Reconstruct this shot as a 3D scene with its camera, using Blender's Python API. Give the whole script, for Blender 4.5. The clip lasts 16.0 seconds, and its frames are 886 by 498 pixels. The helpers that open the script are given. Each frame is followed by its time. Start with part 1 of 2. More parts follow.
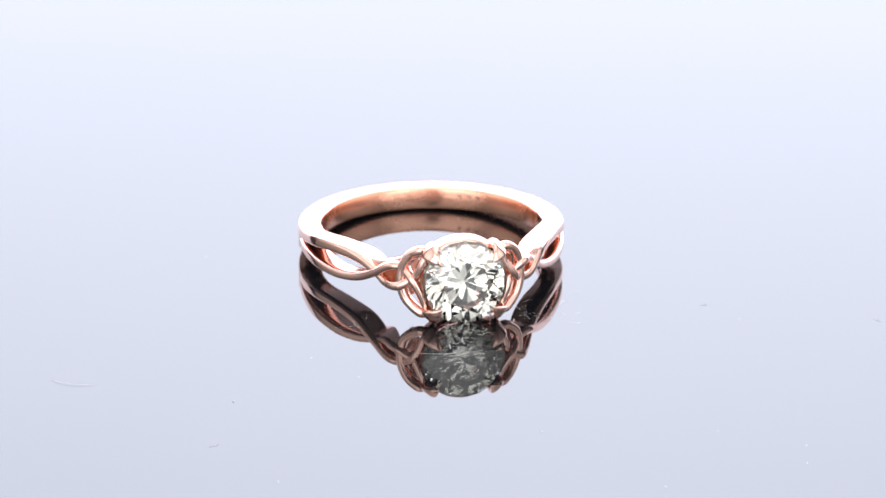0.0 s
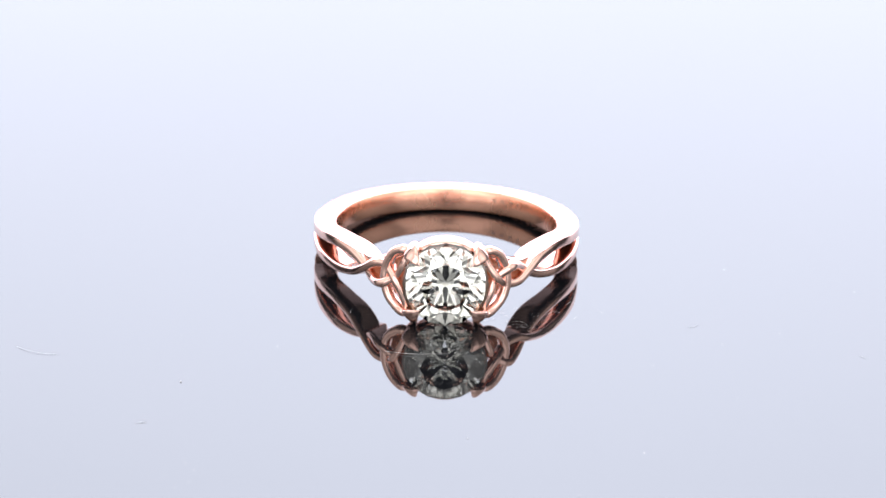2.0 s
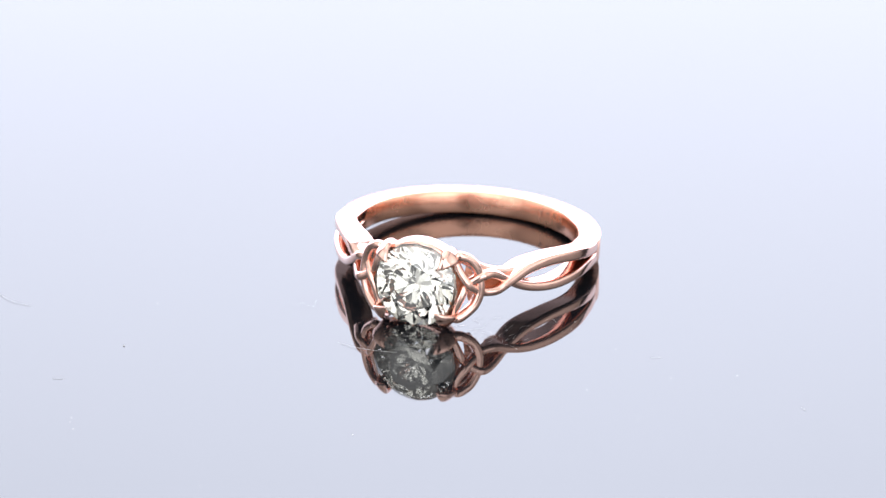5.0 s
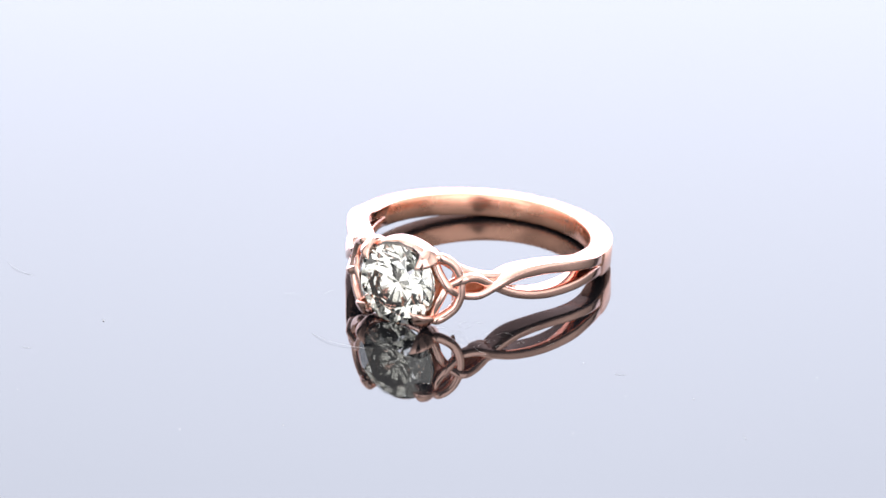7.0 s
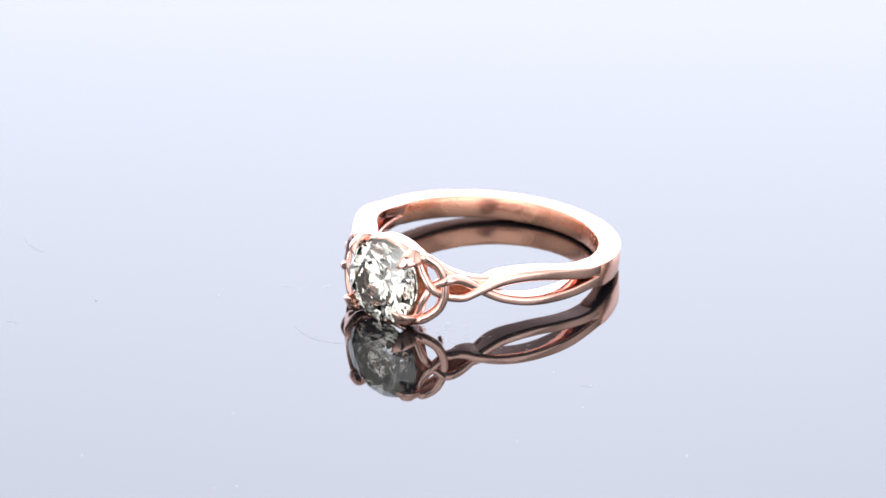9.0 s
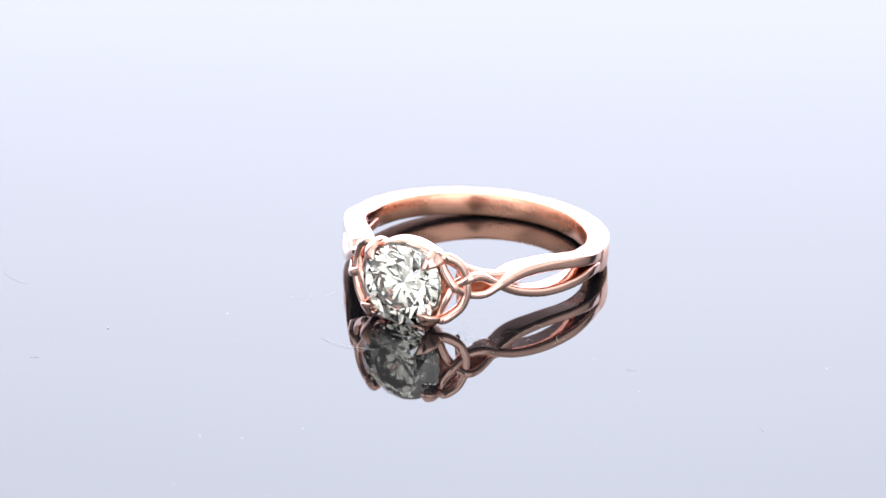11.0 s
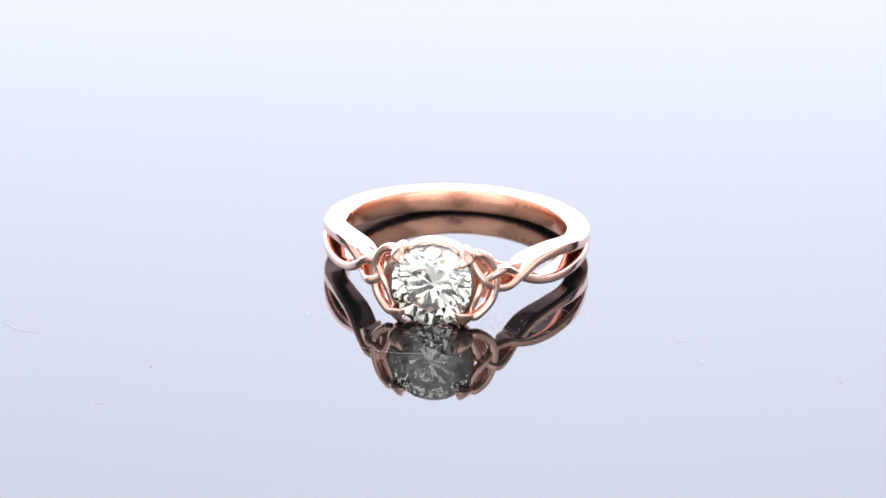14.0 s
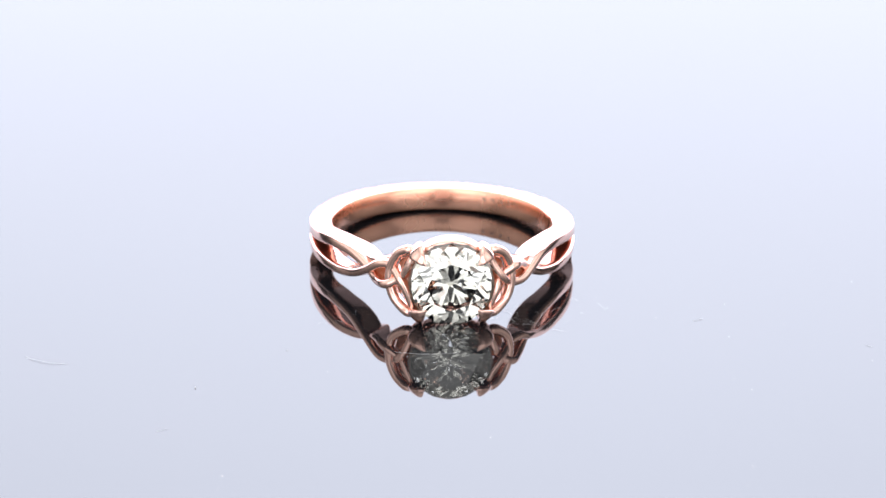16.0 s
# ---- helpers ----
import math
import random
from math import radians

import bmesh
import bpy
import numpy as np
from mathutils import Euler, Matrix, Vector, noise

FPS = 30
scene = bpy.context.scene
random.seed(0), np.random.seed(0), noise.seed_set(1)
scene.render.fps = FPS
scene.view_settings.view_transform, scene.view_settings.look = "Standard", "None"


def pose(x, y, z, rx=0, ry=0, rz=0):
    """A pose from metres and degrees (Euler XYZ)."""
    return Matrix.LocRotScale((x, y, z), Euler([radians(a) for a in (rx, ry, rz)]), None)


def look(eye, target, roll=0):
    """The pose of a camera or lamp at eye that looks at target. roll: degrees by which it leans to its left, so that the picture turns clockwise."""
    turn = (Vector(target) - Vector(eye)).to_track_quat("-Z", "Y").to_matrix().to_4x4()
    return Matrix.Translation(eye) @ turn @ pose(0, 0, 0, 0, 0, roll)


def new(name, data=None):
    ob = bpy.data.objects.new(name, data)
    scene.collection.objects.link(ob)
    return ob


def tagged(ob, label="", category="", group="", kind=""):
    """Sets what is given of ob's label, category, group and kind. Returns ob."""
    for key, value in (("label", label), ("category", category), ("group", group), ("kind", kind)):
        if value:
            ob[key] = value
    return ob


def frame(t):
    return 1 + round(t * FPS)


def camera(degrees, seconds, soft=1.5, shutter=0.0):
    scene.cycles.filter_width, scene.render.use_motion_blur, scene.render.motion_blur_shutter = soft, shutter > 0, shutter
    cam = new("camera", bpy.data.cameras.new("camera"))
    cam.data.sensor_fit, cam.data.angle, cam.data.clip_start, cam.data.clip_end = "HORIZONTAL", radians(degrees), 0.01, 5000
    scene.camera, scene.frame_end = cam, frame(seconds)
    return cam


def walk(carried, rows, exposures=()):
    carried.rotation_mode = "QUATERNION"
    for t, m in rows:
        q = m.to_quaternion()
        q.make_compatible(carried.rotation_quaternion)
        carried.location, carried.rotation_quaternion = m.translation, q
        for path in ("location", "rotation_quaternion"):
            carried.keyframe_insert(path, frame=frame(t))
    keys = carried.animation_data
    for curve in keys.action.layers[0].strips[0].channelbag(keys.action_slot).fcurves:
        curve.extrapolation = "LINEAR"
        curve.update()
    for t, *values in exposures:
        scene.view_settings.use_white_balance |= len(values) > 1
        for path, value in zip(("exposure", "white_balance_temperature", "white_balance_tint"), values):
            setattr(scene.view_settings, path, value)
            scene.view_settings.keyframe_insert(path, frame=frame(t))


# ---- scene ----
MM = 0.001

# ---- camera: fixed on its tripod ----
cam = camera(13.366, 16.0)
CAM_POSE = look((0.00128, -0.27485, 0.12170), (0.00128, 0.00662, 0.00014), 0.8)
walk(cam, [(0.0, CAM_POSE), (16.0, CAM_POSE)])
# macro lens stopped down, sharp at the ring's head
cam.data.dof.use_dof = True
cam.data.dof.focus_distance = 0.2915
cam.data.dof.aperture_fstop = 60.0

# ---- turn of the turntable: one way at an even pace, then back ----
YAW_START, YAW_RATE, TURN_BACK = 11.364, -5.718, 8.7


def yaw_at(t):
    return YAW_START + YAW_RATE * min(t, 2 * TURN_BACK - t)


TURN_TIMES = [0.0, 2.0, 4.0, 6.0, 8.0, 8.5, 8.65, 8.7, 8.75, 8.9, 9.4, 11.4, 13.4, 15.4, 16.0]

# ---- world: dim studio room ----
world = bpy.data.worlds.new("world")
scene.world = world
world.use_nodes = True
world.node_tree.nodes["Background"].inputs["Color"].default_value = (0.75, 0.85, 1.0, 1)
world.node_tree.nodes["Background"].inputs["Strength"].default_value = 0.05

BACK_LIGHT = 4.75
TOP_LIGHT = 2.3
FRONT_LIGHT = 2.5
SIDE_LIGHT = 1.7


# ---- materials ----
def material(name):
    mat = bpy.data.materials.new(name)
    mat.use_nodes = True
    return mat, mat.node_tree, mat.node_tree.nodes["Principled BSDF"]


def noise_node(tree, scale, detail=4.0, rough=0.6):
    co = tree.nodes.new("ShaderNodeTexCoord")
    tex = tree.nodes.new("ShaderNodeTexNoise")
    tex.inputs["Scale"].default_value = scale
    tex.inputs["Detail"].default_value = detail
    tex.inputs["Roughness"].default_value = rough
    tree.links.new(co.outputs["Object"], tex.inputs["Vector"])
    return tex


def ramp(tree, source, lo, hi, a, b):
    node = tree.nodes.new("ShaderNodeMapRange")
    node.inputs["From Min"].default_value, node.inputs["From Max"].default_value = lo, hi
    node.inputs["To Min"].default_value, node.inputs["To Max"].default_value = a, b
    tree.links.new(source, node.inputs["Value"])
    return node.outputs["Result"]


def rose_gold(name, base, rough, bump_scale, bump, deep=0.0001):
    mat, tree, bsdf = material(name)
    bsdf.inputs["Metallic"].default_value = 1.0
    coarse = noise_node(tree, 350.0, 3)
    mix = tree.nodes.new("ShaderNodeMix")
    mix.data_type = "RGBA"
    mix.inputs[6].default_value = (*base, 1)
    mix.inputs[7].default_value = (base[0] * 0.96, base[1] * 0.93, base[2] * 0.9, 1)
    tree.links.new(coarse.outputs["Fac"], mix.inputs[0])
    tree.links.new(mix.outputs[2], bsdf.inputs["Base Color"])
    tree.links.new(ramp(tree, coarse.outputs["Fac"], 0.3, 0.7, rough * 0.8, rough * 1.2), bsdf.inputs["Roughness"])
    fine = noise_node(tree, bump_scale, 3)
    bmp = tree.nodes.new("ShaderNodeBump")
    bmp.inputs["Strength"].default_value = bump
    bmp.inputs["Distance"].default_value = deep
    tree.links.new(fine.outputs["Fac"], bmp.inputs["Height"])
    tree.links.new(bmp.outputs["Normal"], bsdf.inputs["Normal"])
    return mat


GOLD = rose_gold("rose_gold", (0.96, 0.635, 0.55), 0.13, 1400.0, 0.12)
# Strands' gold with light bouncing inside the band painted in as orange.
GOLD_BAND_BOUNCE = rose_gold("rose_gold_band_bounce", (0.99, 0.54, 0.39), 0.25, 1400.0, 0.12)
# Rough cast gold; its deep orange is light bounced in crevices, put into colour.
GOLD_CAST_BOUNCE = rose_gold("rose_gold_cast_bounce", (0.93, 0.46, 0.29), 0.34, 5200.0, 1.0, 0.0008)
GOLD_STAMP = rose_gold("rose_gold_stamp", (0.7, 0.46, 0.38), 0.4, 3000.0, 0.5)


def diamond_material():
    mat = bpy.data.materials.new("diamond")
    mat.use_nodes = True
    tree = mat.node_tree
    tree.nodes.remove(tree.nodes["Principled BSDF"])
    glass = tree.nodes.new("ShaderNodeBsdfGlass")
    glass.inputs["Color"].default_value = (0.975, 0.972, 0.948, 1)
    glass.inputs["IOR"].default_value = 2.65
    glass.inputs["Roughness"].default_value = 0.006
    tree.links.new(glass.outputs[0], tree.nodes["Material Output"].inputs["Surface"])
    return mat


DIAMOND = diamond_material()


def black_glass_material():
    mat, tree, bsdf = material("black_glass")
    bsdf.inputs["Base Color"].default_value = (0.006, 0.0065, 0.008, 1)
    bsdf.inputs["IOR"].default_value = 1.9
    smear = noise_node(tree, 28.0, 5)
    tree.links.new(ramp(tree, smear.outputs["Fac"], 0.35, 0.75, 0.012, 0.035), bsdf.inputs["Roughness"])
    return mat


BLACK_GLASS = black_glass_material()


def plain(name, colour, rough, scale=40.0, spread=0.12):
    mat, tree, bsdf = material(name)
    tex = noise_node(tree, scale, 5)
    mix = tree.nodes.new("ShaderNodeMix")
    mix.data_type = "RGBA"
    mix.inputs[6].default_value = (*[c * (1 - spread) for c in colour], 1)
    mix.inputs[7].default_value = (*[min(1, c * (1 + spread)) for c in colour], 1)
    tree.links.new(tex.outputs["Fac"], mix.inputs[0])
    tree.links.new(mix.outputs[2], bsdf.inputs["Base Color"])
    bsdf.inputs["Roughness"].default_value = rough
    return mat


WALL_PAINT = plain("white_wall_paint", (0.74, 0.75, 0.76), 0.8, 6)
TABLE_PAINT = plain("white_table_paint", (0.7, 0.7, 0.7), 0.5, 12)
BLACK_PLASTIC = plain("black_plastic", (0.02, 0.02, 0.022), 0.4)
FLOOR_PAINT = plain("grey_floor", (0.25, 0.25, 0.25), 0.6, 5)
LINT = plain("pale_lint", (0.75, 0.74, 0.74), 0.8, 500)


def panel_material(name, colour, strength, falloff):
    """Diffuser cloth in front of a lamp: brightest over the lamp, weaker to its rim."""
    mat = bpy.data.materials.new(name)
    mat.use_nodes = True
    tree = mat.node_tree
    tree.nodes.remove(tree.nodes["Principled BSDF"])
    emit = tree.nodes.new("ShaderNodeEmission")
    emit.inputs["Color"].default_value = (*colour, 1)
    co = tree.nodes.new("ShaderNodeTexCoord")
    length = tree.nodes.new("ShaderNodeVectorMath")
    length.operation = "LENGTH"
    tree.links.new(co.outputs["Object"], length.inputs[0])
    tree.links.new(ramp(tree, length.outputs["Value"], 0.0, 0.35, strength, strength * falloff), emit.inputs["Strength"])
    tree.links.new(emit.outputs[0], tree.nodes["Material Output"].inputs["Surface"])
    return mat


BACK_CLOTH = panel_material("back_diffuser", (0.85, 0.89, 1.045), BACK_LIGHT, 0.85)
TOP_CLOTH = panel_material("top_diffuser", (1.0, 0.98, 0.96), TOP_LIGHT, 0.5)
FRONT_CLOTH = panel_material("front_diffuser", (0.97, 0.98, 1.0), FRONT_LIGHT, 0.95)
SIDE_CLOTH = panel_material("side_diffuser", (1.0, 0.98, 0.97), SIDE_LIGHT, 0.5)


# ---- mesh helpers ----
def part(name, bm, mat, parent=None, label="", smooth=True):
    mesh = bpy.data.meshes.new(name)
    bm.normal_update()
    if smooth:
        for f in bm.faces:
            f.smooth = True
    bm.to_mesh(mesh)
    bm.free()
    mesh.materials.append(mat)
    ob = new(name, mesh)
    ob.parent = parent
    if label:
        tagged(ob, label)
    return ob


def box(bm, lo, hi, bevel=0.0):
    c = [(a + b) / 2 for a, b in zip(lo, hi)]
    s = [b - a for a, b in zip(lo, hi)]
    made = bmesh.ops.create_cube(bm, size=1.0, matrix=Matrix.Translation(c) @ Matrix.Diagonal((*s, 1)))
    if bevel:
        edges = list({e for v in made["verts"] for e in v.link_edges})
        bmesh.ops.bevel(bm, geom=edges, offset=bevel, segments=2, affect="EDGES")
    return bm


def catmull(points, steps):
    """Smooth curve through rows of numbers."""
    pts = [np.array(p, float) for p in points]
    pts = [2 * pts[0] - pts[1]] + pts + [2 * pts[-1] - pts[-2]]
    out = []
    for i in range(1, len(pts) - 2):
        a, b, c, d = pts[i - 1:i + 3]
        for k in range(steps):
            u = k / steps
            out.append(0.5 * (2 * b + (c - a) * u + (2 * a - 5 * b + 4 * c - d) * u ** 2 + (3 * b - a - 3 * c + d) * u ** 3))
    out.append(pts[-2])
    return out


def section(sides, square, inner):
    """Rounded section: 2 is an ellipse, more is squarer; the half towards the finger has its own squareness."""
    rows = []
    for k in range(sides):
        a = 2 * math.pi * (k + 0.5) / sides
        c, s = math.cos(a), math.sin(a)
        e = 2 / (square if c > 0 else inner)
        rows.append((math.copysign(abs(c) ** e, c), math.copysign(abs(s) ** e, s)))
    return rows


def comfort_section():
    """Flat outside and edges, gently convex towards the finger."""
    rows = [(0.93, -1.0), (1.0, -0.93), (1.0, 0.0), (1.0, 0.92), (0.97, 0.96), (0.9, 1.0), (0.0, 1.0), (-0.55, 1.0), (-0.72, 0.97), (-0.86, 0.90)]
    rows += [(-1.0 + 0.10 * (v / 0.8) ** 2, v) for v in (0.78, 0.6, 0.3, 0.0, -0.3, -0.6, -0.78)]
    return rows + [(-0.86, -0.90), (-0.72, -0.97), (-0.55, -1.0), (0.0, -1.0)]


def sweep(bm, rows, place, sides=16, square=2.6, steps=8, sect=None):
    """rows: x, y, z, reference normal (3), outward half, half height, and (optional) inward half and squareness. place: from ring millimetres to the scene."""
    fixed = sect
    sides = len(sect) if sect else sides
    data = catmull(rows, steps)
    loops = []
    n = len(data)
    for i, r in enumerate(data):
        p = Vector(r[:3])
        t = Vector(data[min(i + 1, n - 1)][:3]) - Vector(data[max(i - 1, 0)][:3])
        t.normalize()
        ref = Vector(r[3:6])
        nn = (ref - ref.dot(t) * t).normalized()
        w = t.cross(nn)
        sect = fixed or section(sides, *((r[9], max(r[9], 6.0 if r[8] > 0.85 else 0)) if len(r) > 9 else (square, square)))
        loops.append([bm.verts.new(place(p + nn * (c * (r[6] if c > 0 or len(r) < 9 else r[8])) + w * (s * r[7]))) for c, s in sect])
    for a, b in zip(loops, loops[1:]):
        for k in range(sides):
            bm.faces.new((a[k], a[(k + 1) % sides], b[(k + 1) % sides], b[k]))
    bm.faces.new(loops[0][::-1])
    bm.faces.new(loops[-1])
    bmesh.ops.recalc_face_normals(bm, faces=bm.faces)
    return bm


# ---- the room: floor, walls, ceiling, table ----
def room():
    x0, x1, y0, y1, z0, z1 = -1.6, 1.6, -1.8, 1.4, -0.78, 1.75
    for name, lo, hi, mat in (
            ("floor", (x0, y0, z0 - 0.1), (x1, y1, z0), FLOOR_PAINT),
            ("ceiling", (x0, y0, z1), (x1, y1, z1 + 0.1), WALL_PAINT),
            ("wall_north", (x0 - 0.1, y1, z0), (x1 + 0.1, y1 + 0.1, z1), WALL_PAINT),
            ("wall_south", (x0 - 0.1, y0 - 0.1, z0), (x1 + 0.1, y0, z1), WALL_PAINT),
            ("wall_west", (x0 - 0.1, y0, z0), (x0, y1, z1), WALL_PAINT),
            ("wall_east", (x1, y0, z0), (x1 + 0.1, y1, z1), WALL_PAINT)):
        ob = part(name, box(bmesh.new(), lo, hi), mat, smooth=False)
        tagged(ob, "plain white painted studio " + name.split("_")[0], name.split("_")[0], kind="structure")
    table = new("table")
    table.location = (0, 0, -0.78)
    tagged(table, "white painted studio table under the turntable", "table")
    part("tabletop", box(bmesh.new(), (-0.7, -0.22, 0.715), (0.7, 0.6, 0.745), 0.003), TABLE_PAINT, table, smooth=False)
    for x in (-0.64, 0.64):
        for y in (-0.17, 0.54):
            part("leg", box(bmesh.new(), (x - 0.025, y - 0.025, 0), (x + 0.025, y + 0.025, 0.715), 0.002), TABLE_PAINT, table, smooth=False)


room()


# ---- softboxes: the lights of the set ----
def softbox(eye, target, wide, high, cloth, label, stand_to):
    """A shallow black box with a glowing cloth front, on a pole from the floor, the table or the ceiling."""
    ob = new("softbox")
    ob.matrix_basis = look(eye, target)
    tagged(ob, label, "softbox", "studio softboxes")
    bm = bmesh.new()
    w, h = wide / 2, high / 2
    for lo, hi in (((-w - 0.01, -h - 0.01, -0.005), (-w, h + 0.01, 0.08)), ((w, -h - 0.01, -0.005), (w + 0.01, h + 0.01, 0.08)),
                   ((-w, -h - 0.01, -0.005), (w, -h, 0.08)), ((-w, h, -0.005), (w, h + 0.01, 0.08)), ((-w, -h, 0.07), (w, h, 0.08))):
        box(bm, lo, hi)
    part("housing", bm, BLACK_PLASTIC, ob, smooth=False)
    bm = bmesh.new()
    bmesh.ops.create_grid(bm, x_segments=1, y_segments=1, size=1.0, matrix=Matrix.Diagonal((w, h, 1, 1)))
    part("diffuser", bm, cloth, ob, "glowing white cloth", smooth=False)
    back = look(eye, target) @ Vector((0, 0, 0.09))
    lo, hi = sorted((back.z, stand_to))
    bm = bmesh.new()
    bmesh.ops.create_cone(bm, cap_ends=True, segments=16, radius1=0.012, radius2=0.012, depth=hi - lo, matrix=Matrix.Translation((back.x, back.y, (lo + hi) / 2)))
    bmesh.ops.create_cone(bm, cap_ends=True, segments=24, radius1=0.06, radius2=0.06, depth=0.012, matrix=Matrix.Translation((back.x, back.y, stand_to + (0.006 if stand_to < back.z else -0.006))))
    bm.transform(ob.matrix_basis.inverted())
    part("stand", bm, BLACK_PLASTIC, ob, smooth=False)
    return ob


softbox((0.02, 0.42, 0.26), (0.035, 0.0, 0.20), 1.1, 0.58, BACK_CLOTH, "large softbox with white diffuser behind the turntable", -0.035)
softbox((0.0, 0.04, 0.64), (0.0, 0.0, 0.0), 1.0, 0.66, TOP_CLOTH, "softbox with white diffuser hanging over the turntable", 1.75)
softbox((-0.47, -0.62, 0.44), (0, 0, 0.02), 0.94, 1.0, FRONT_CLOTH, "square softbox with white diffuser beside the camera", -0.78)
softbox((0.47, -0.62, 0.44), (0, 0, 0.02), 0.94, 1.0, FRONT_CLOTH, "square softbox with white diffuser beside the camera", -0.78)
softbox((-0.6, -0.06, 0.30), (0, 0, 0.05), 0.76, 0.62, SIDE_CLOTH, "square softbox with white diffuser beside the turntable", -0.035)
softbox((0.6, -0.06, 0.30), (0, 0, 0.05), 0.76, 0.62, SIDE_CLOTH, "square softbox with white diffuser beside the turntable", -0.035)


# ---- turntable ----
def lathe(bm, profile, sides):
    loops = [[bm.verts.new((r * math.cos(2 * math.pi * k / sides), r * math.sin(2 * math.pi * k / sides), z)) for k in range(sides)] for r, z in profile]
    for a, b in zip(loops, loops[1:]):
        for k in range(sides):
            bm.faces.new((a[k], a[(k + 1) % sides], b[(k + 1) % sides], b[k]))
    bm.faces.new(loops[0][::-1])
    bm.faces.new(loops[-1])
    bmesh.ops.recalc_face_normals(bm, faces=bm.faces)
    return bm


def turntable():
    ob = new("turntable")
    ob.location = (0, 0, 0)
    tagged(ob, "turntable with glossy black glass top like a dark mirror", "turntable")
    part("platter", lathe(bmesh.new(), [(0.149, -0.008), (0.15, -0.007), (0.15, -0.001), (0.149, 0.0)], 160), BLACK_GLASS, ob, smooth=False)
    part("base", lathe(bmesh.new(), [(0.11, -0.035), (0.115, -0.033), (0.115, -0.010), (0.10, -0.008)], 96), BLACK_PLASTIC, ob, smooth=False)
    return ob


TURNTABLE = turntable()

# ---- the ring ----
TILT, LEAN, LIFT = 0.0891, 0.0042, 2.030
AXIS_X, AXIS_Y = -1.530, -5.951
CT, ST = math.cos(TILT), math.sin(TILT)


def seat(p):
    """Ring millimetres (head towards -y, finger hole along z) to the scene: tilted onto its head, over the turntable's axis."""
    x, y, z = p[0] + LEAN * p[2], p[1], p[2] - LEAN * p[0]
    return Vector((x - AXIS_X, CT * y + ST * z - AXIS_Y, -ST * y + CT * z + LIFT)) * MM


def head(p):
    """The head with its stone, set a little nearer to the band."""
    return seat((p[0] * 1.015, p[1] + 1.32, p[2] * 1.015 + 0.09))


def seat_mirrored(p):
    """The other shoulder: mirrored about the head."""
    return seat((-p[0], p[1], p[2]))


def shank(ring):
    rows = []
    for k in range(0, 41):
        a = radians(91 + 178 * k / 40)
        n = (math.sin(a), -math.cos(a), 0)
        end = min(k, 40 - k)
        fit = (0.86, 0.99)[end] if end < 2 else 1.0
        rows.append((9.77 * n[0], 9.77 * n[1], -0.18, *n, 0.945 * fit, 0.96 * fit))
    part("shank", sweep(bmesh.new(), rows, seat, 24, 5.0, 4, comfort_section()), GOLD_BAND_BOUNCE, ring, "polished flat rose gold band")
    # worn maker's stamp inside the band, unreadable
    for k, (width, high) in enumerate(((0.3, 0.36), (0.32, 0.36), (0.28, 0.34), (0.2, 0.36))):
        a = radians(180 - 26 - 5.2 * k)
        n, t = Vector((math.sin(a), -math.cos(a), 0)), Vector((math.cos(a), math.sin(a), 0))
        bm = bmesh.new()
        for dx, dz, hx, hz in ((-width / 2, 0, 0.05, high / 2), (0.02, high / 2 - 0.05, width / 2, 0.05), (0.02, 0.0, width / 3, 0.04)):
            c = n * 8.83 + t * dx + Vector((0, 0, dz + 0.1))
            vs = [bm.verts.new(seat(c + n * (i * 0.02) + t * (j * hx) + Vector((0, 0, k2 * hz)))) for i in (-1, 1) for j in (-1, 1) for k2 in (-1, 1)]
            for f in ((0, 1, 3, 2), (4, 6, 7, 5), (0, 4, 5, 1), (2, 3, 7, 6), (0, 2, 6, 4), (1, 5, 7, 3)):
                bm.faces.new([vs[i] for i in f])
        part("stamp", bm, GOLD_STAMP, ring, "small worn stamp inside the band", smooth=False)


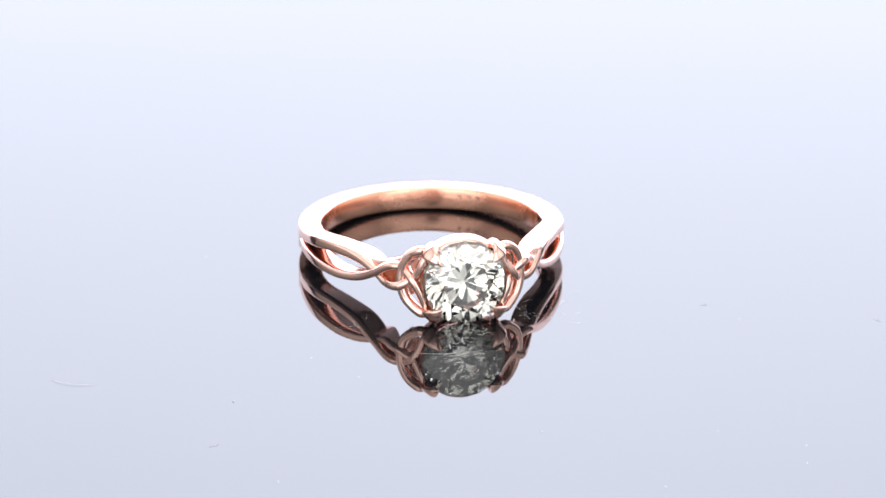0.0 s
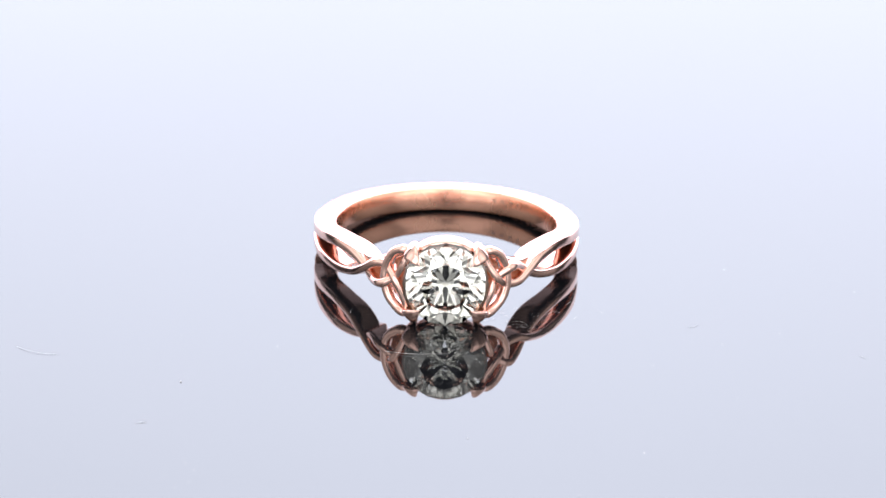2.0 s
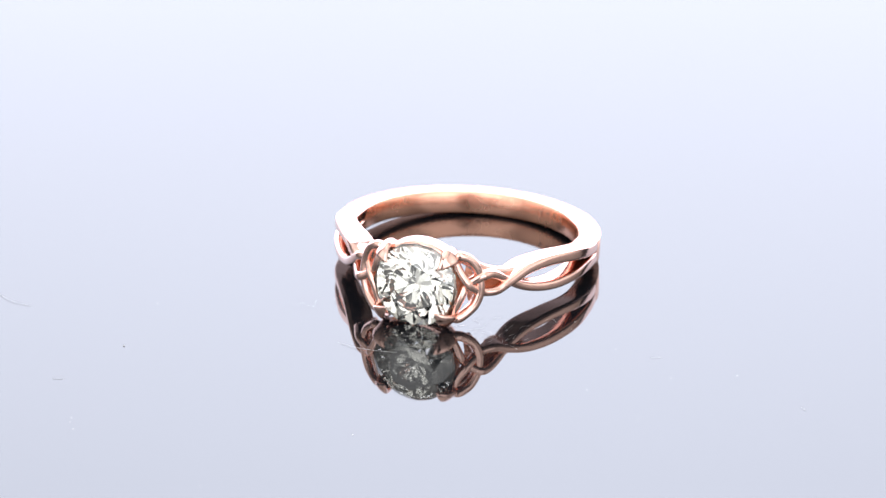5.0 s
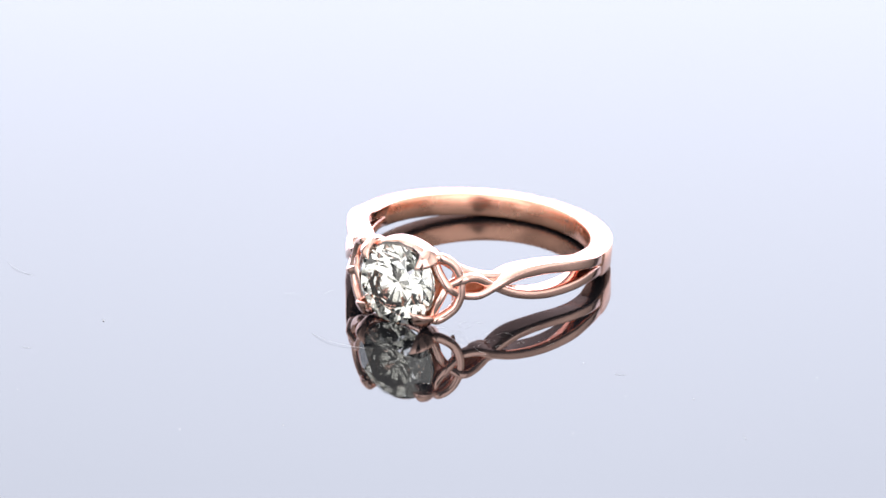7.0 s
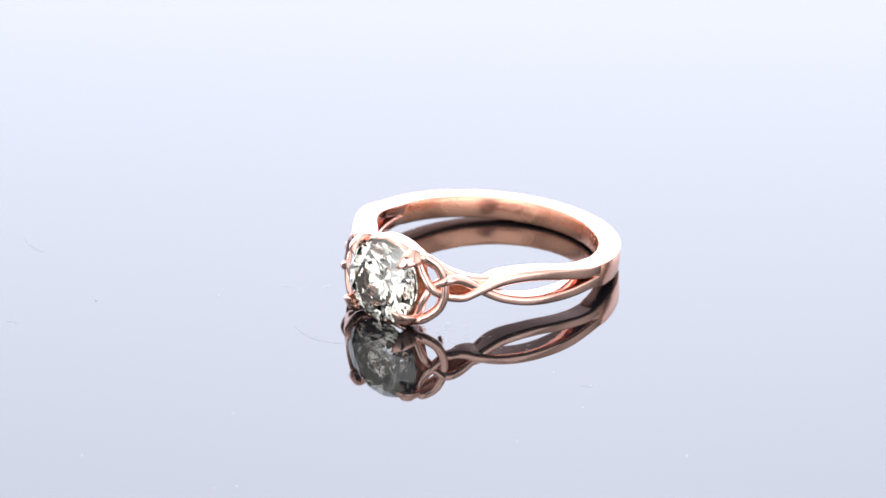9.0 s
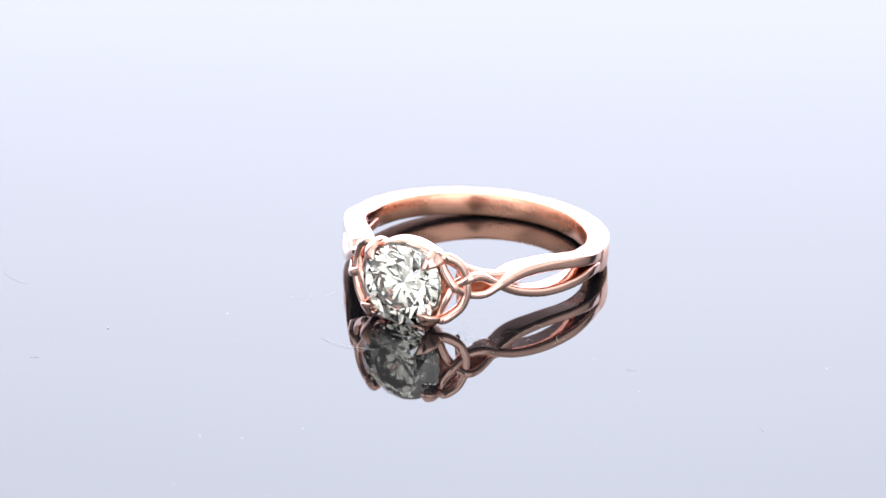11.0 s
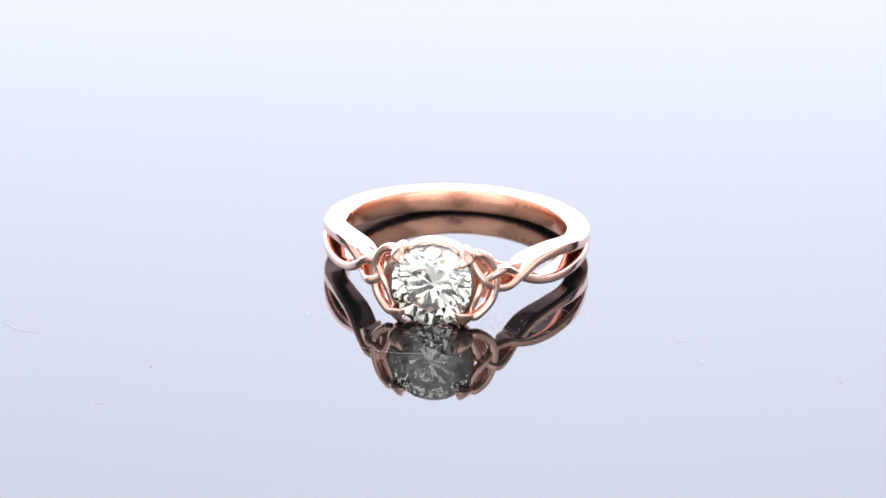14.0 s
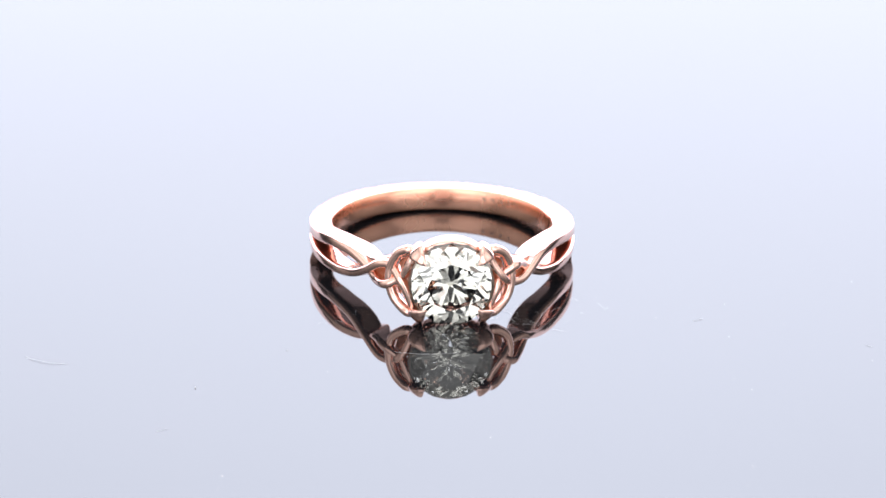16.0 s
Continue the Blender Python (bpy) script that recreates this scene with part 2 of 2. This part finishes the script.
def shoulder(ring, place, front):
    """Two strands split from the shank, cross, and weave into a three-cornered knot beside the head.
    front: how far the upper strand passes before the lower one at the crossing."""
    n0, n1, n2 = (1, 0, 0), (0.93, -0.36, 0), (0.68, -0.73, 0)
    fx, fy = n2[0] * front, n2[1] * front
    # strand from the upper half of the shank: over the crossing, under the loop, up to the upper prong
    over = [(9.64, 1.7, 0.32, *n0, 0.93, 0.45, 0.80, 9), (9.75, -0.6, 0.42, *n0, 0.92, 0.46, 0.92, 7), (9.38, -3.0, 0.72, *n0, 0.86, 0.50, 0.95, 5),
            (8.40, -5.5, 0.92, *n1, 0.70, 0.48, 1.15, 3.6), (7.25 + fx / 2, -7.7 + fy / 2, 0.68, *n1, 0.52, 0.44, 1.6, 2.8), (6.25 + fx, -9.45 + fy, 0.0, *n2, 0.44, 0.38, 1.7, 2.5),
            (5.6, -10.6, -0.52, *n2, 0.41, 0.38, 1.2, 2.3), (4.85 - 1.7 * fx, -11.7 - 1.7 * fy, -0.46, *n2, 0.40, 0.38, 0.5, 2.2), (4.25, -12.35, -0.04, *n2, 0.38, 0.36, 0.4, 2.2),
            (3.78 + fx, -12.68 + fy, 0.45, *n2, 0.38, 0.36, 0.4, 2.2), (3.22, -12.92, 1.4, *n2, 0.41, 0.38, 0.4, 2.2), (2.9, -13.1, 2.45, *n2, 0.24, 0.26, 0.3, 2.2)]
    under = [(9.64, 1.7, -0.53, *n0, 0.93, 0.43, 0.80, 9), (9.75, -0.6, -0.62, *n0, 0.92, 0.43, 0.92, 7), (9.38, -3.0, -0.95, *n0, 0.84, 0.42, 0.95, 5),
             (8.40, -5.5, -1.18, *n1, 0.68, 0.40, 1.1, 3.6), (7.25 - fx / 2, -7.7 - fy / 2, -0.86, *n1, 0.50, 0.38, 1.5, 2.8), (6.25 - fx, -9.45 - fy, 0.0, *n2, 0.44, 0.36, 1.6, 2.5),
             (5.45, -10.9, 0.86, *n2, 0.41, 0.38, 0.8, 2.3), (4.78 + 1.5 * fx, -11.75 + 1.5 * fy, 0.96, *n2, 0.40, 0.38, 0.8, 2.2), (4.15, -12.3, 0.52, *n2, 0.38, 0.36, 0.4, 2.2),
             (3.78 - fx, -12.6 - fy, 0.08, *n2, 0.38, 0.36, 0.4, 2.2), (3.4, -12.9, -0.75, *n2, 0.41, 0.38, 0.4, 2.2), (2.9, -13.1, -2.3, *n2, 0.24, 0.26, 0.3, 2.2)]
    arc = [(2.85, -13.1, 2.5, *n2, 0.26, 0.28, 0.3), (3.3, -12.95, 2.66, *n2, 0.40, 0.38, 0.4), (3.97, -12.42, 2.25, *n2, 0.42, 0.39, 0.5), (4.38, -12.1, 1.6, *n2, 0.42, 0.39, 0.6),
           (4.62, -11.9, 0.85, *n2, 0.40, 0.39, 0.7), (4.70, -11.88, 0.1, *n2, 0.40, 0.39, 0.6), (4.65, -11.9, -0.6, *n2, 0.40, 0.39, 0.6), (4.32, -12.1, -1.5, *n2, 0.42, 0.39, 0.6),
           (3.68, -12.62, -2.2, *n2, 0.42, 0.39, 0.5), (3.25, -12.98, -2.44, *n2, 0.40, 0.38, 0.4), (2.85, -13.15, -2.4, *n2, 0.26, 0.28, 0.3)]
    part("strand", sweep(bmesh.new(), over, place, 28, 2.6, 8), GOLD, ring, "twisted rose gold shoulder strand")
    part("strand", sweep(bmesh.new(), under, place, 28, 2.6, 8), GOLD, ring, "twisted rose gold shoulder strand")
    part("knot_arc", sweep(bmesh.new(), arc, place, 14, 2.2, 8), GOLD, ring, "rounded arc of the woven knot")
    # roof of the shoulder, sloping from the upper prong down to the upper strand
    roof = [(2.75, -13.0, 2.52, *n2, 0.18, 0.16, 0.15, 3), (3.2, -12.35, 2.22, *n2, 0.40, 0.30, 0.35, 3), (3.75, -11.8, 1.86, *n2, 0.42, 0.40, 0.5, 3), (4.3, -11.12, 1.26, *n2, 0.47, 0.48, 0.6, 3),
            (4.95, -10.2, 0.78, *n2, 0.52, 0.50, 0.6, 3), (5.65, -9.15, 0.50, *n2, 0.50, 0.46, 0.6, 3), (6.45, -7.9, 0.54, *n2, 0.40, 0.32, 0.6, 3)]
    part("shoulder_roof", sweep(bmesh.new(), roof, place, 20, 3.0, 8), GOLD, ring, "smooth sloping rose gold shoulder top")
    # stippled cast wall inside the shoulder, seen through the knot
    nw = (0.79, 0.61, 0)
    plate = [(3.98, -11.35, -1.4, *nw, 0.12, 0.75), (3.9, -11.2, -0.85, *nw, 0.12, 1.0), (3.7, -10.8, 0.0, *nw, 0.12, 1.45), (3.9, -11.15, 0.85, *nw, 0.12, 1.1), (4.03, -11.45, 1.45, *nw, 0.12, 0.62)]
    bm = sweep(bmesh.new(), plate, place, 44, 4.0, 12)
    rng = random.Random(3)
    for v in bm.verts:
        v.co += Vector([rng.uniform(-0.05, 0.05) * MM for _ in range(3)])
    part("knot_backing", bm, GOLD_CAST_BOUNCE, ring, "stippled rose gold plate behind the knot", smooth=False)
    # web that closes the small loop between the crossing and the knot
    web = [(5.95, -9.5, 0.0, *n2, 0.1, 0.25), (5.4, -10.35, 0.12, *n2, 0.1, 0.5), (4.95, -11.0, 0.2, *n2, 0.1, 0.75), (4.55, -11.45, 0.2, *n2, 0.1, 0.7)]
    part("shoulder_web", sweep(bmesh.new(), web, place, 12, 3.0, 6), GOLD_CAST_BOUNCE, ring, "cast rose gold web behind the loop")


def prong(ring, sx, sz):
    """A claw: a post that broadens at the girdle and ends in a flat, pointed wedge over the stone."""
    out = (sx * 0.7, -0.1, sz * 0.7)
    rows = [(sx * 2.0, -12.2, sz * 1.85, *out, 0.25, 0.3), (sx * 2.35, -13.2, sz * 2.2, *out, 0.4, 0.55), (sx * 2.62, -14.1, sz * 2.5, *out, 0.42, 0.72)]
    if sz > 0:
        rows += [(sx * 2.66, -14.75, 2.52, *out, 0.38, 0.74), (sx * 2.60, -15.25, 2.42, *(sx * 0.6, -0.7, 0.6), 0.30, 0.66),
                 (sx * 2.48, -15.60, 2.26, *(sx * 0.5, -0.9, 0.5), 0.24, 0.50), (sx * 2.26, -15.88, 2.00, *(sx * 0.4, -1, 0.4), 0.17, 0.28), (sx * 2.02, -16.02, 1.78, *(sx * 0.3, -1, 0.3), 0.06, 0.04)]
    else:
        rows += [(sx * 2.70, -14.75, -2.56, *out, 0.38, 0.74), (sx * 2.68, -15.25, -2.48, *(sx * 0.65, -0.5, -0.65), 0.32, 0.72),
                 (sx * 2.56, -15.70, -2.30, *(sx * 0.55, -0.8, -0.55), 0.24, 0.58), (sx * 2.30, -16.04, -2.02, *(sx * 0.5, -0.9, -0.5), 0.17, 0.34), (sx * 1.98, -16.28, -1.70, *(sx * 0.4, -1, -0.4), 0.05, 0.04)]
    part("prong", sweep(bmesh.new(), rows, head, 24, 2.6, 12), GOLD, ring, "pointed claw prong")


def rails(ring):
    # between the upper prongs, between the lower prongs, and beside the stone on either hand
    for turn, radius, y, thick, deep in ((0, 3.12, -13.75, 0.36, 0.95), (180, 2.66, -12.9, 0.40, 0.58), (90, 3.0, -13.7, 0.26, 0.75), (270, 3.0, -13.7, 0.26, 0.75)):
        rows = []
        for k in range(13):
            a = radians(turn - 46 + 92 * k / 12)
            n = (math.sin(a), 0, math.cos(a))
            rows.append((radius * n[0], y - 0.3 * math.cos(2 * (a - radians(turn))), radius * n[2], *n, thick, deep))
        part("gallery_rail", sweep(bmesh.new(), rows, head, 16, 3.2, 4), GOLD_CAST_BOUNCE if turn in (90, 270) else GOLD, ring, "curved rail between two prongs")


def diamond(ring):
    """Round brilliant, 57 facets and a thin girdle."""
    radius, y0 = 3.31, -15.0
    pts = []
    for k in range(8):
        a, m = radians(45 * k), radians(45 * k + 22.5)
        pts += [(0.57, a, 0.30), (0.80, m, 0.30 * (1 - 0.80 * math.cos(radians(22.5))) / 0.43), (1.0, a, 0.0), (1.0, m, 0.0),
                (1.0, a, -0.05), (1.0, m, -0.05), (0.22, m, -0.05 - 0.90 * (1 - 0.22 * math.cos(radians(22.5))))]
    pts.append((0.0, 0.0, -0.95))
    bm = bmesh.new()
    for r, a, h in pts:
        bm.verts.new(head((radius * r * math.sin(a), y0 - radius * h, radius * r * math.cos(a))))
    bmesh.ops.convex_hull(bm, input=bm.verts)
    bmesh.ops.recalc_face_normals(bm, faces=bm.faces)
    part("diamond", bm, DIAMOND, ring, "clear round brilliant-cut stone with faint warm tint", smooth=False)


def ring():
    ob = new("ring")
    tagged(ob, "rose gold engagement ring with knotted shoulders and round clear stone", "ring")
    shank(ob)
    shoulder(ob, seat, 0.16)
    shoulder(ob, seat_mirrored, -0.16)
    for sx in (-1, 1):
        for sz in (-1, 1):
            prong(ob, sx, sz)
    rails(ob)
    diamond(ob)
    return ob


RING = ring()


# ---- lint and dust on the platter ----
def fibre(bm, x, y, turn, length, bend, lift, thick=0.011):
    """A thin curled thread lying on the platter, in millimetres."""
    pts = []
    for k in range(9):
        u = k / 8 - 0.5
        a = turn + bend * u
        pts.append((x + length * u * math.cos(a), y + length * u * math.sin(a), thick + lift * (1 - 4 * u * u)))
    prev = None
    for k, p in enumerate(pts):
        q = Vector(pts[min(k + 1, 8)]) - Vector(pts[max(k - 1, 0)])
        side = Vector((-q.y, q.x, 0)).normalized()
        loop = [bm.verts.new((Vector(p) + side * (thick * math.cos(w)) + Vector((0, 0, thick * math.sin(w)))) * MM) for w in (0.5, 2.6, 4.7)]
        if prev:
            for j in range(3):
                bm.faces.new((prev[j], prev[(j + 1) % 3], loop[(j + 1) % 3], loop[j]))
        prev = loop


def lint():
    made = []
    for x, y, turn, length, bend, lift, label in (
            (-0.6, -13.6, -0.05, 5.0, 0.5, 0.12, "long pale curled thread lying on the black platter"),
            (-29.7, -14.1, -0.4, 3.6, 0.5, 0.08, "pale curved thread on the black platter"),
            (-20.6, -26.0, 0.3, 0.8, 0.3, 0.03, "tiny pale thread on the black platter"),
            (20.9, -7.6, 0.5, 0.9, 0.8, 0.05, "tiny pale thread on the black platter"),
            (33.4, -12.7, -0.8, 0.6, 0.5, 0.03, "tiny pale thread on the black platter")):
        bm = bmesh.new()
        fibre(bm, x, y, turn, length, bend, lift, 0.009)
        ob = part("lint_thread", bm, LINT)
        tagged(ob, label, "lint", "lint threads on the platter")
        made.append(ob)
    rng = random.Random(7)
    bm = bmesh.new()
    for count, x0, x1, y0, y1 in ((26, 5.8, 10.8, -8.3, -4.5), (5, 10.5, 14, -7.5, -2), (3, 7, 10, -10.3, -8), (6, -9, -4.8, -10.5, -5), (5, 2, 6, -8.3, -6.3)):
        for k in range(count):
            fibre(bm, rng.uniform(x0, x1), rng.uniform(y0, y1), rng.uniform(0, math.pi), rng.uniform(0.3, 1.5), rng.uniform(-0.25, 0.25), rng.uniform(0, 0.2), rng.uniform(0.002, 0.0035))
    for k in range(60):
        x, y, r = rng.uniform(-35, 35), rng.uniform(-40, 10), rng.uniform(0.012, 0.03)
        bmesh.ops.create_icosphere(bm, subdivisions=1, radius=r * MM, matrix=Matrix.Translation((x * MM, y * MM, r * MM)))
    bmesh.ops.create_icosphere(bm, subdivisions=1, radius=0.06 * MM, matrix=Matrix.Translation((-18.2 * MM, -18.9 * MM, 0.05 * MM)))
    ob = part("dust", bm, LINT)
    tagged(ob, "fine pale dust and lint scattered on the black platter", "dust", kind="stuff")
    return made + [ob]


LINT_THINGS = lint()


def motions():
    rows = [(t, pose(0, 0, 0, 0, 0, yaw_at(t))) for t in TURN_TIMES]
    for ob in (TURNTABLE, RING, *LINT_THINGS):
        walk(ob, rows)


motions()
